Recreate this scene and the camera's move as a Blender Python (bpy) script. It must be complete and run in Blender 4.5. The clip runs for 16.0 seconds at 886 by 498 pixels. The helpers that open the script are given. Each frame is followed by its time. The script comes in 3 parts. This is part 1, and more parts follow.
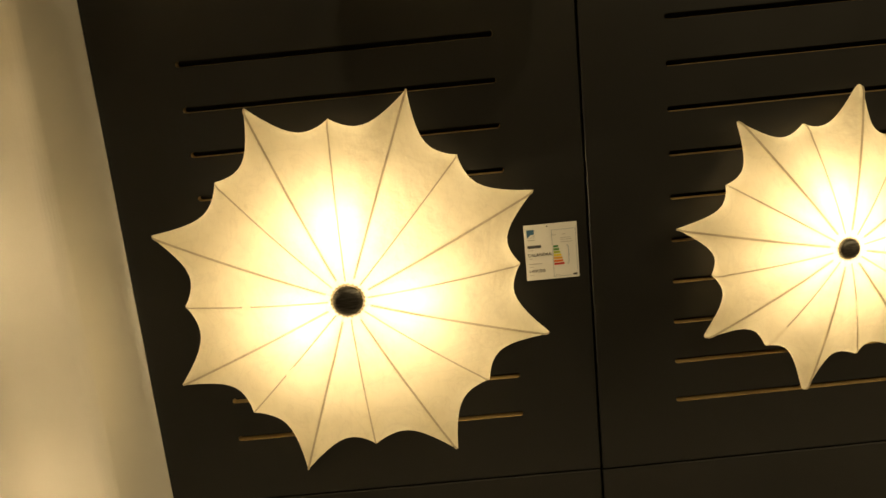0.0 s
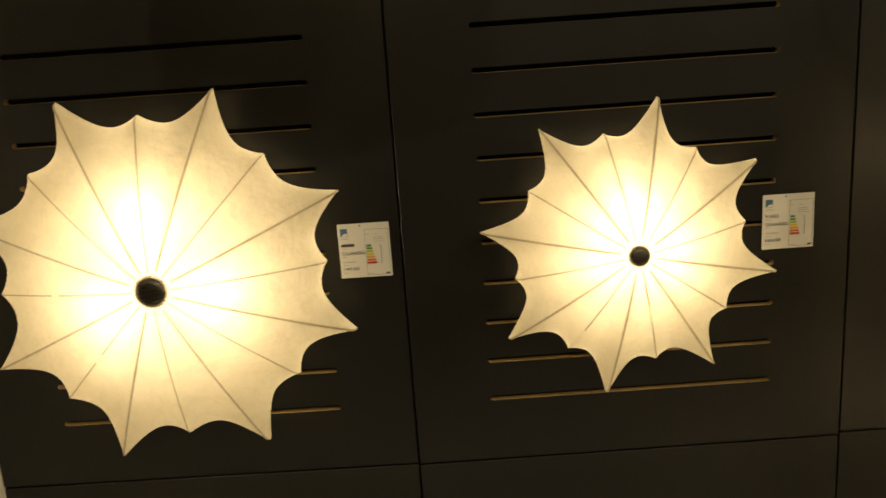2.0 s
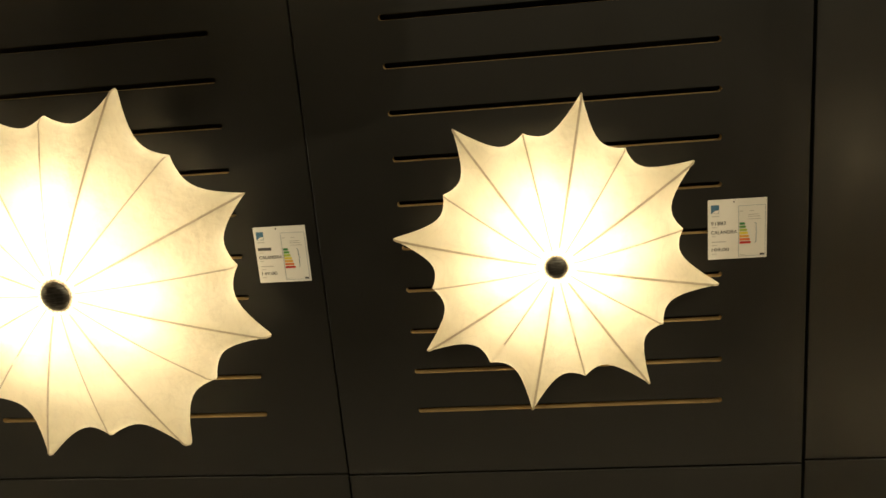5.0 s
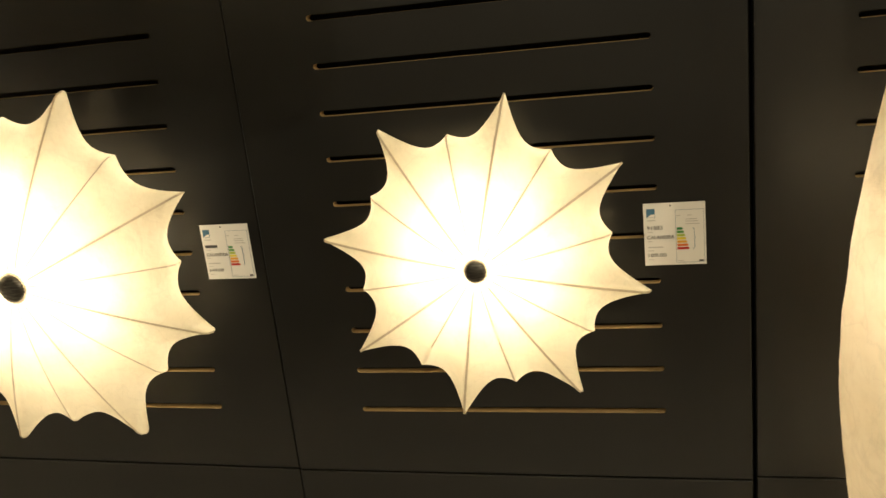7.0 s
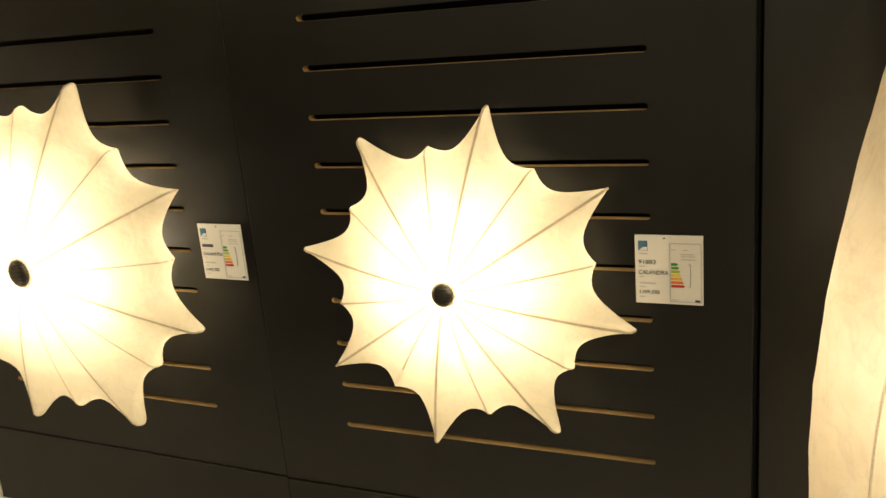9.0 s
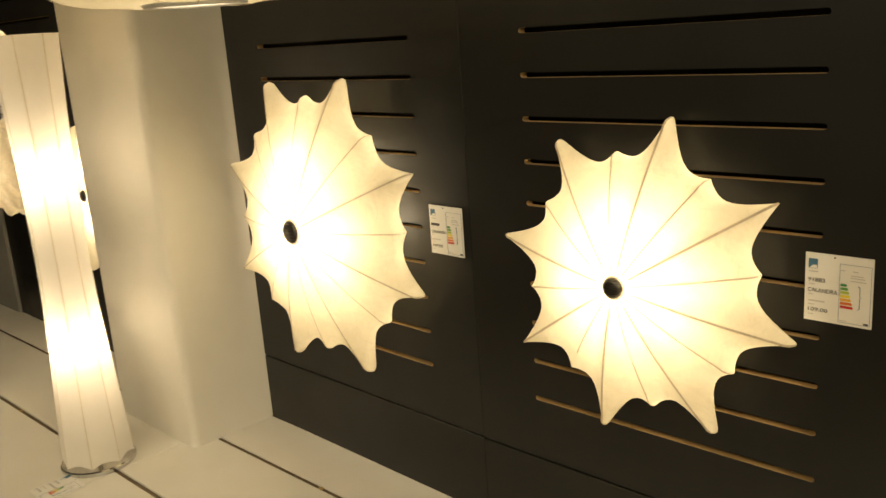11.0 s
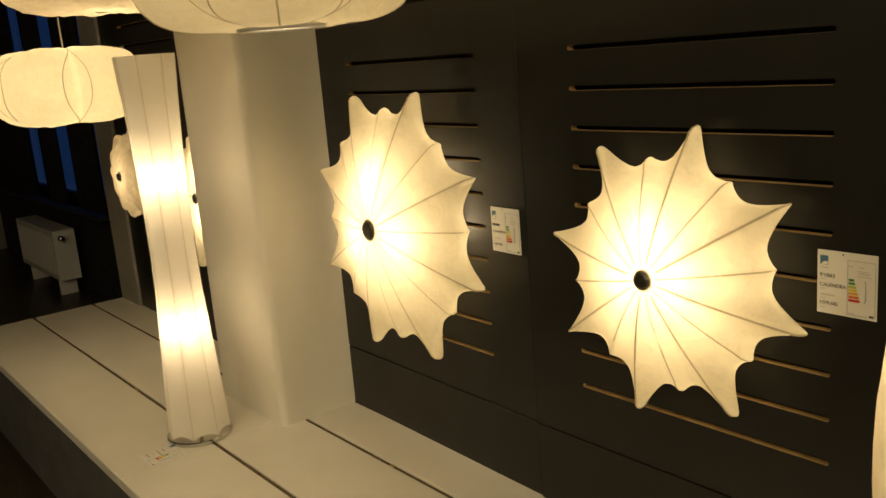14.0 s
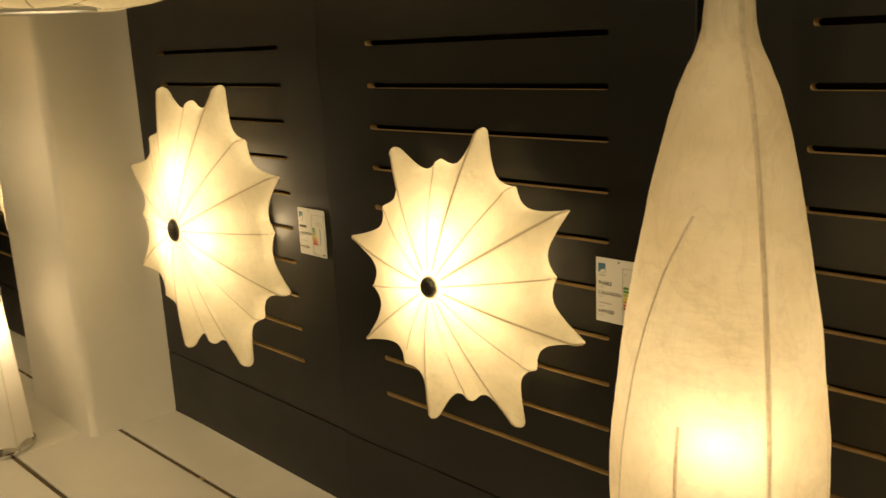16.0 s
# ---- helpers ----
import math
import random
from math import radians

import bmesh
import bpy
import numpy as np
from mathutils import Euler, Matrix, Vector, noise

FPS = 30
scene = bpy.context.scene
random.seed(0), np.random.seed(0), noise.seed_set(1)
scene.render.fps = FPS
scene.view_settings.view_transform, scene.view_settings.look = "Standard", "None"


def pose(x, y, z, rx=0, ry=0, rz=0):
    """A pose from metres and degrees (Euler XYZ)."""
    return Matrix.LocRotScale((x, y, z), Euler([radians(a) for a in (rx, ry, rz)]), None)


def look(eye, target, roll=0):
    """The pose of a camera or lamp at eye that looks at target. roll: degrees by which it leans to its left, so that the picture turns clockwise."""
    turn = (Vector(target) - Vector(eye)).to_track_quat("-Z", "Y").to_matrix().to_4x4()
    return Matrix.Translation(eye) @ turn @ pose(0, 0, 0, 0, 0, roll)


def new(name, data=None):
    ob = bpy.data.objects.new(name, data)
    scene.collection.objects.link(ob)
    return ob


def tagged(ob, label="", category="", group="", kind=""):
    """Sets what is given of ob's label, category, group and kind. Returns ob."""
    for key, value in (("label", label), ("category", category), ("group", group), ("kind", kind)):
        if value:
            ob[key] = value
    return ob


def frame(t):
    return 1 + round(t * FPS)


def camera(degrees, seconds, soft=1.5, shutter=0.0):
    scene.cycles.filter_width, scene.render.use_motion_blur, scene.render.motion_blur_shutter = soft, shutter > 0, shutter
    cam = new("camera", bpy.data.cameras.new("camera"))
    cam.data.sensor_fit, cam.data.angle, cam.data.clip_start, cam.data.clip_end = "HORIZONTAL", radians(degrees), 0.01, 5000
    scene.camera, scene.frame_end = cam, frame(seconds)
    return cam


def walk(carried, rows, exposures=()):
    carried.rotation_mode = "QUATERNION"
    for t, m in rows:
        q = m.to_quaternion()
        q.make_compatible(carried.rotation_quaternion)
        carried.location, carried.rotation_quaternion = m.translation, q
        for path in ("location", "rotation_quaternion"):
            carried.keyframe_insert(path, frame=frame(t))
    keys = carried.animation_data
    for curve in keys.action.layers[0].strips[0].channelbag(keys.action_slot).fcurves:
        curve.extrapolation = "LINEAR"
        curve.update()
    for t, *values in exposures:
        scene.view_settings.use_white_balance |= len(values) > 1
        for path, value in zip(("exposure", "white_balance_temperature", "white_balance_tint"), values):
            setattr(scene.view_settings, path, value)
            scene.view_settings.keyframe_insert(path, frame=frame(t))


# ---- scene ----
cam = camera(53.6, 16.0, soft=1.5, shutter=0.3)
PATH = [
    (0, (0.191, -0.018, 1.512), (0.195, 1.918, 1.01), -5.7),
    (0.5, (0.276, -0.043, 1.513), (0.193, 1.892, 1.016), -4.9),
    (1, (0.379, -0.087, 1.511), (0.24, 1.833, 0.968), -3.8),
    (1.5, (0.443, -0.106, 1.491), (0.38, 1.829, 0.989), -4.4),
    (2, (0.539, -0.07, 1.493), (0.543, 1.866, 0.99), -4.0),
    (2.5, (0.658, -0.046, 1.488), (0.614, 1.883, 0.962), -4.7),
    (3, (0.716, -0.032, 1.496), (0.595, 1.893, 0.967), -4.5),
    (3.5, (0.764, -0.002, 1.499), (0.639, 1.925, 0.977), -4.2),
    (4, (0.753, 0.011, 1.499), (0.679, 1.937, 0.965), -5.2),
    (6.3, (1.115, 0.109, 1.501), (0.624, 1.971, 0.959), -5.6),
    (6.5, (1.131, 0.115, 1.502), (0.637, 1.975, 0.957), -5.7),
    (7, (1.178, 0.117, 1.495), (0.695, 1.977, 0.942), -6.4),
    (7.5, (1.23, 0.16, 1.487), (0.716, 2.019, 0.956), -5.2),
    (8, (1.288, 0.213, 1.475), (0.734, 2.062, 0.954), -5.0),
    (8.5, (1.362, 0.28, 1.493), (0.666, 2.074, 0.95), -5.0),
    (9, (1.407, 0.292, 1.487), (0.612, 2.046, 0.947), -5.1),
    (9.5, (1.474, 0.306, 1.507), (0.522, 1.976, 0.953), -5.4),
    (10, (1.546, 0.313, 1.51), (0.387, 1.848, 0.961), -4.6),
    (10.2, (1.57, 0.309, 1.5), (0.352, 1.803, 0.968), -4.4),
    (12.3, (1.803, 0.148, 1.503), (0.348, 1.446, 1.057), -4.0),
    (12.5, (1.826, 0.128, 1.506), (0.371, 1.435, 1.089), -3.6),
    (13, (1.863, 0.071, 1.503), (0.426, 1.398, 1.084), -4.0),
    (13.5, (1.866, 0.111, 1.503), (0.388, 1.394, 1.092), -5.0),
    (14, (1.87, 0.215, 1.496), (0.329, 1.411, 1.057), -4.7),
    (14.25, (1.872, 0.268, 1.489), (0.342, 1.466, 1.010), -4.6),
    (14.5, (1.877, 0.32, 1.481), (0.359, 1.524, 0.986), -4.5),
    (15, (1.904, 0.4, 1.477), (0.405, 1.627, 0.981), -3.9),
    (15.5, (1.927, 0.432, 1.484), (0.468, 1.718, 1.018), -2.8),
    (16, (1.941, 0.411, 1.482), (0.563, 1.785, 1.018), -2.7),
]
EXPOSURES = [(0.0, -0.17, 7000, 14), (1.0, -0.12, 6600, 14), (2.0, -0.15, 6400, 14), (4.0, -0.04, 6080, 13), (6.5, 0.44, 5720, 16), (8.0, 0.42, 5750, 16), (10.0, 0.48, 5950, 16),
             (12.5, 0.04, 6450, 14), (14.0, -0.13, 6850, 14), (16.0, -0.07, 7200, 15)]
walk(cam, [(t, look(eye, target, roll)) for t, eye, target, roll in PATH], EXPOSURES)

# ---- world and light ----
world = bpy.data.worlds.new("dusk")
scene.world = world
world.use_nodes = True
WN = world.node_tree.nodes
WN["Background"].inputs[0].default_value = (0.08, 0.28, 0.9, 1)
WN["Background"].inputs[1].default_value = 0.065

WARM = (1.0, 0.795, 0.47)


# strength and tint of the fill lights added out of view on the ceiling
FILL_WATTS, FILL_COLOUR = 27.0, (1.0, 0.82, 0.47)


def bulb(place, watts, size=0.03):
    """A lit bulb inside a shade."""
    d = bpy.data.lights.new("bulb_light", "POINT")
    d.energy, d.color, d.shadow_soft_size = watts, WARM, size
    ob = new("bulb_light", d)
    ob.location = place
    return ob


# ---- materials ----
def material(name):
    m = bpy.data.materials.new(name)
    m.use_nodes = True
    t = m.node_tree
    t.nodes.clear()
    out = t.nodes.new("ShaderNodeOutputMaterial")
    return m, t, out


def ramp_noise(t, scale, c1, c2, detail=4.0, stretch=(1, 1, 1), lo=0.3, hi=0.7):
    co = t.nodes.new("ShaderNodeTexCoord")
    mp = t.nodes.new("ShaderNodeMapping")
    mp.inputs["Scale"].default_value = stretch
    nz = t.nodes.new("ShaderNodeTexNoise")
    nz.inputs["Scale"].default_value = scale
    nz.inputs["Detail"].default_value = detail
    rp = t.nodes.new("ShaderNodeValToRGB")
    rp.color_ramp.elements[0].position, rp.color_ramp.elements[1].position = lo, hi
    rp.color_ramp.elements[0].color, rp.color_ramp.elements[1].color = (*c1, 1), (*c2, 1)
    t.links.new(co.outputs["Object"], mp.inputs[0])
    t.links.new(mp.outputs[0], nz.inputs["Vector"])
    t.links.new(nz.outputs["Fac"], rp.inputs[0])
    return rp, nz


def bump(t, height, strength, distance):
    b = t.nodes.new("ShaderNodeBump")
    b.inputs["Strength"].default_value, b.inputs["Distance"].default_value = strength, distance
    t.links.new(height, b.inputs["Height"])
    return b


def surface(name, c1, c2, rough=0.5, metal=0.0, scale=6.0, fine=150.0, relief=0.15, stretch=(1, 1, 1), spec=0.5):
    m, t, out = material(name)
    p = t.nodes.new("ShaderNodeBsdfPrincipled")
    p.inputs["Roughness"].default_value, p.inputs["Metallic"].default_value = rough, metal
    p.inputs["Specular IOR Level"].default_value = spec
    rp, _ = ramp_noise(t, scale, c1, c2, stretch=stretch)
    t.links.new(rp.outputs[0], p.inputs["Base Color"])
    r2, n2 = ramp_noise(t, scale * 2.3, (rough * 0.85,) * 3, (min(1, rough * 1.15),) * 3, stretch=stretch)
    t.links.new(r2.outputs[0], p.inputs["Roughness"])
    _, n3 = ramp_noise(t, fine, (0, 0, 0), (1, 1, 1), stretch=stretch)
    t.links.new(bump(t, n3.outputs["Fac"], relief, 0.002).outputs[0], p.inputs["Normal"])
    t.links.new(p.outputs[0], out.inputs[0])
    return m


def cocoon(name, c1, c2, scale=14.0, crinkle=0.35, through_light=0.55, grain=55.0, stretch=(1, 1, 1), mottle=0.35):
    """Sprayed fibre skin: part of the light goes through it, part is scattered back."""
    m, t, out = material(name)
    rp1, _ = ramp_noise(t, scale, c1, c2, detail=8.0)
    rp2, _ = ramp_noise(t, scale * 3.4, (0.80, 0.79, 0.77), (1, 1, 1), detail=6.0, lo=0.32, hi=0.62)
    rp = t.nodes.new("ShaderNodeMixRGB")
    rp.blend_type = "MULTIPLY"
    rp.inputs[0].default_value = mottle
    t.links.new(rp1.outputs[0], rp.inputs[1])
    t.links.new(rp2.outputs[0], rp.inputs[2])
    for size, dark, stretched in ((scale * 0.55, 0.89, (1, 1, 1)), (scale * 1.3, 0.92, (1.7, 1, 0.6))):
        wr, wn = ramp_noise(t, size, (dark,) * 3, (1, 1, 1), detail=5.0, stretch=stretched, lo=0.0, hi=0.026)
        wn.inputs["Distortion"].default_value = 1.6
        away = t.nodes.new("ShaderNodeMath")
        away.operation = "SUBTRACT"
        away.inputs[1].default_value = 0.5
        fold = t.nodes.new("ShaderNodeMath")
        fold.operation = "ABSOLUTE"
        t.links.new(wn.outputs["Fac"], away.inputs[0])
        t.links.new(away.outputs[0], fold.inputs[0])
        t.links.new(fold.outputs[0], wr.inputs[0])
        crease = t.nodes.new("ShaderNodeMixRGB")
        crease.blend_type = "MULTIPLY"
        crease.inputs[0].default_value = min(1.0, mottle * 3)
        t.links.new(rp.outputs[0], crease.inputs[1])
        t.links.new(wr.outputs[0], crease.inputs[2])
        rp = crease
    _, nz = ramp_noise(t, grain, (0, 0, 0), (1, 1, 1), detail=5.0, stretch=stretch)
    b = bump(t, nz.outputs["Fac"], crinkle, 0.004)
    tr = t.nodes.new("ShaderNodeBsdfTranslucent")
    p = t.nodes.new("ShaderNodeBsdfPrincipled")
    p.inputs["Roughness"].default_value = 0.55
    mx = t.nodes.new("ShaderNodeMixShader")
    mx.inputs[0].default_value = through_light
    for n, c in ((tr, "Color"), (p, "Base Color")):
        t.links.new(rp.outputs[0], n.inputs[c])
        t.links.new(b.outputs[0], n.inputs["Normal"])
    t.links.new(p.outputs[0], mx.inputs[1])
    t.links.new(tr.outputs[0], mx.inputs[2])
    t.links.new(mx.outputs[0], out.inputs[0])
    return m


M_PANEL = surface("black_panel", (0.0066, 0.0063, 0.0051), (0.009, 0.0086, 0.007), 0.4, scale=3.0, fine=400, relief=0.06, spec=0.45)
M_MDF = surface("raw_fibreboard", (0.36, 0.25, 0.10), (0.46, 0.33, 0.14), 0.85, scale=30, fine=500, relief=0.3)
M_GAP = surface("dark_backing", (0.006, 0.005, 0.004), (0.012, 0.01, 0.008), 0.9)
M_PAINT = surface("white_paint", (0.74, 0.72, 0.66), (0.8, 0.78, 0.72), 0.5, scale=2.5, fine=220, relief=0.12)
M_LAMINATE = surface("white_laminate", (0.74, 0.72, 0.66), (0.8, 0.78, 0.73), 0.38, scale=4, fine=300, relief=0.05)
M_FASCIA = surface("grey_fascia", (0.09, 0.09, 0.095), (0.12, 0.12, 0.125), 0.5)
M_RAIL = surface("brown_rail", (0.11, 0.078, 0.048), (0.15, 0.11, 0.07), 0.85, scale=20, spec=0.2)
M_NICKEL = surface("brushed_nickel", (0.3, 0.28, 0.25), (0.4, 0.38, 0.34), 0.32, metal=1.0, scale=60, fine=300, stretch=(1, 6, 1))
# brushed nickel with the dark room's reflection put into its colour
M_CAP = surface("room_darkened_nickel", (0.10, 0.094, 0.085), (0.2, 0.19, 0.17), 0.36, metal=1.0, scale=70, fine=300, stretch=(1, 7, 1))
M_CHROME = surface("chrome", (0.6, 0.59, 0.56), (0.7, 0.69, 0.66), 0.16, metal=1.0, scale=20, relief=0.02)
M_SKIN = cocoon("cocoon_skin", (0.93, 0.87, 0.70), (0.97, 0.92, 0.755), scale=16, crinkle=0.6, mottle=0.14)
M_SKIN_CREASED = cocoon("creased_cocoon_skin", (0.85, 0.765, 0.60), (0.94, 0.88, 0.74), scale=14, mottle=0.2, crinkle=0.75, grain=16.0, stretch=(1, 1, 2.6))
M_BAND = cocoon("band_under_skin", (0.76, 0.70, 0.6), (0.82, 0.76, 0.66), scale=40, crinkle=0.2, through_light=0.6)
M_SKIN_CRINKLED = cocoon("crinkled_cocoon_skin", (0.78, 0.69, 0.52), (0.88, 0.81, 0.66), scale=22, crinkle=0.8)
M_FABRIC = cocoon("white_stretch_fabric", (0.84, 0.81, 0.76), (0.89, 0.87, 0.82), scale=5, crinkle=0.08, mottle=0.0)
M_RIB = cocoon("rib_under_skin", (0.58, 0.51, 0.39), (0.68, 0.6, 0.47), scale=60, crinkle=0.2, through_light=0.5)
M_CARD = surface("white_card", (0.78, 0.77, 0.74), (0.82, 0.81, 0.78), 0.35, scale=12, relief=0.02)
M_INK = surface("grey_ink", (0.05, 0.05, 0.055), (0.07, 0.07, 0.075), 0.6, scale=40)
M_PALE_INK = surface("pale_ink", (0.5, 0.49, 0.48), (0.56, 0.55, 0.54), 0.6, scale=40)
M_BLUE_INK = surface("blue_ink", (0.05, 0.15, 0.26), (0.07, 0.18, 0.3), 0.5, scale=40)
M_PALE_BLUE = surface("pale_blue_ink", (0.33, 0.38, 0.43), (0.38, 0.43, 0.48), 0.5, scale=40)
BAR_COLOURS = [("green", (0.05, 0.22, 0.08)), ("mid_green", (0.1, 0.3, 0.06)), ("lime", (0.4, 0.5, 0.05)), ("yellow", (0.75, 0.62, 0.03)),
               ("amber", (0.75, 0.4, 0.04)), ("orange", (0.7, 0.18, 0.03)), ("red", (0.55, 0.03, 0.02))]
M_BARS = [surface(n + "_ink", c, tuple(v * 1.1 for v in c), 0.5, scale=40) for n, c in BAR_COLOURS]
M_FLOOR = surface("dark_floor", (0.03, 0.023, 0.016), (0.055, 0.041, 0.029), 0.4, scale=5, fine=120, stretch=(1, 8, 1))
M_CEILING = surface("grey_ceiling", (0.3, 0.29, 0.27), (0.34, 0.33, 0.31), 0.9, scale=2)
M_WALL = surface("dim_wall", (0.3, 0.28, 0.25), (0.35, 0.33, 0.3), 0.8, scale=2)
M_PLASTER = surface("grey_plaster", (0.22, 0.21, 0.19), (0.27, 0.26, 0.24), 0.8, scale=4)
M_ENAMEL = surface("white_enamel", (0.72, 0.72, 0.72), (0.78, 0.78, 0.78), 0.35, scale=5)
M_CURTAIN = surface("black_curtain", (0.01, 0.01, 0.012), (0.018, 0.018, 0.02), 0.9, scale=8)
M_FRAME = surface("dark_window_frame", (0.02, 0.02, 0.022), (0.03, 0.03, 0.032), 0.5)
M_CABLE = surface("clear_cable", (0.4, 0.38, 0.34), (0.46, 0.44, 0.4), 0.4)


def glass():
    m, t, out = material("window_glass")
    p = t.nodes.new("ShaderNodeBsdfPrincipled")
    p.inputs["Base Color"].default_value = (0.9, 0.95, 1, 1)
    p.inputs["Roughness"].default_value = 0.02
    p.inputs["Transmission Weight"].default_value = 1.0
    p.inputs["IOR"].default_value = 1.1
    t.links.new(p.outputs[0], out.inputs[0])
    return m


M_GLASS = glass()


# ---- building helpers ----
def mesh_of(name, bm, mat, smooth=False):
    bmesh.ops.recalc_face_normals(bm, faces=bm.faces)
    me = bpy.data.meshes.new(name)
    bm.to_mesh(me)
    bm.free()
    for p in me.polygons:
        p.use_smooth = smooth
    me.materials.append(mat)
    return me


def part(name, bm, mat, parent=None, label="", smooth=False):
    ob = new(name, mesh_of(name, bm, mat, smooth))
    if parent is not None:
        ob.parent = parent
    if label:
        ob["label"] = label
    return ob


def base(name, place, label, category, group="", kind=""):
    ob = new(name)
    ob.location = place
    ob.empty_display_size = 0.05
    return tagged(ob, label, category, group, kind)


def box(bm, x0, x1, y0, y1, z0, z1, bevel=0.0, segments=2):
    r = bmesh.ops.create_cube(bm, size=1.0, matrix=Matrix.LocRotScale(((x0 + x1) / 2, (y0 + y1) / 2, (z0 + z1) / 2), None, (x1 - x0, y1 - y0, z1 - z0)))
    if bevel:
        edges = list({e for v in r["verts"] for e in v.link_edges})
        bmesh.ops.bevel(bm, geom=edges, offset=bevel, segments=segments, affect="EDGES", profile=0.5)
    return bm


def boxed(*a, **k):
    return box(bmesh.new(), *a, **k)


def lathe(profile, n=48, bm=None, cx=0.0, cy=0.0):
    """A turned form from (radius, height) pairs; ends with radius 0 close in a point."""
    bm = bm or bmesh.new()
    rings = []
    for r, z in profile:
        if r < 1e-6:
            rings.append([bm.verts.new((cx, cy, z))])
        else:
            rings.append([bm.verts.new((cx + r * math.cos(2 * math.pi * i / n), cy + r * math.sin(2 * math.pi * i / n), z)) for i in range(n)])
    skin(bm, rings)
    return bm


def skin(bm, rings):
    for a, b in zip(rings, rings[1:]):
        n = max(len(a), len(b))
        for i in range(n):
            j = (i + 1) % n
            if len(a) == 1:
                bm.faces.new((a[0], b[i], b[j]))
            elif len(b) == 1:
                bm.faces.new((a[i], a[j], b[0]))
            else:
                bm.faces.new((a[i], a[j], b[j], b[i]))


def tube(points, radius, sides=6, bm=None):
    """A wire along points."""
    bm = bm or bmesh.new()
    points = [Vector(p) for p in points]
    rings, side = [], None
    for i, p in enumerate(points):
        along = (points[min(i + 1, len(points) - 1)] - points[max(i - 1, 0)]).normalized()
        if side is None:
            side = along.orthogonal().normalized()
        side = (side - along * side.dot(along)).normalized()
        other = along.cross(side)
        rings.append([bm.verts.new(p + radius * (math.cos(2 * math.pi * k / sides) * side + math.sin(2 * math.pi * k / sides) * other)) for k in range(sides)])
    skin(bm, rings)
    bm.faces.new(rings[0])
    bm.faces.new(list(reversed(rings[-1])))
    return bm


def ribbon(points, across, width, lift):
    """A thin tape along points, as wide as given."""
    bm = bmesh.new()
    rows = []
    for p in points:
        p = Vector(p)
        d = across(p).normalized() * width / 2
        o = lift(p) if callable(lift) else lift
        rows.append([bm.verts.new(p - d + o), bm.verts.new(p + o * 1.6), bm.verts.new(p + d + o)])
    for a, b in zip(rows, rows[1:]):
        bm.faces.new((a[0], a[1], b[1], b[0]))
        bm.faces.new((a[1], a[2], b[2], b[1]))
    return bm


# ---- structure ----
WALL_Y = 1.545          # face of the black panels
PITCH, EDGE = 0.8573, 0.4645
LEAN, LEAN_Y = 0.0225, 1.549     # slope of the panel beside the pillar, and where its other edge stands
TOP = 0.435             # top of the display platform
ROOM = (-7.2, 5.0, -3.2, 1.6, 2.9)

tagged(part("floor", boxed(ROOM[0] - 0.2, ROOM[1] + 0.2, ROOM[2] - 0.2, 2.4, -0.12, 0.0), M_FLOOR), "dark brown wooden showroom floor", "floor", kind="structure")
tagged(part("ceiling", boxed(ROOM[0] - 0.2, ROOM[1] + 0.2, ROOM[2] - 0.2, 2.4, ROOM[4], ROOM[4] + 0.12), M_CEILING), "plain grey showroom ceiling", "ceiling", kind="structure")
tagged(part("wall_east", boxed(ROOM[1], ROOM[1] + 0.15, ROOM[2], 1.6, 0.0, ROOM[4]), M_WALL), "plain dim side wall of the showroom", "wall", kind="structure")
tagged(part("wall_west", boxed(ROOM[0] - 0.15, ROOM[0], ROOM[2], 2.3, 0.0, ROOM[4]), M_WALL), "plain dim end wall of the showroom", "wall", kind="structure")
tagged(part("wall_south", boxed(ROOM[0], ROOM[1], ROOM[2] - 0.15, ROOM[2], 0.0, ROOM[4]), M_WALL), "plain dim wall across the showroom", "wall", kind="structure")

wall_north = tagged(part("wall_north", boxed(-2.2, ROOM[1], 1.592, 1.74, 0.0, ROOM[4]), M_GAP), "wall clad in matt black slotted display panels", "wall", kind="structure")


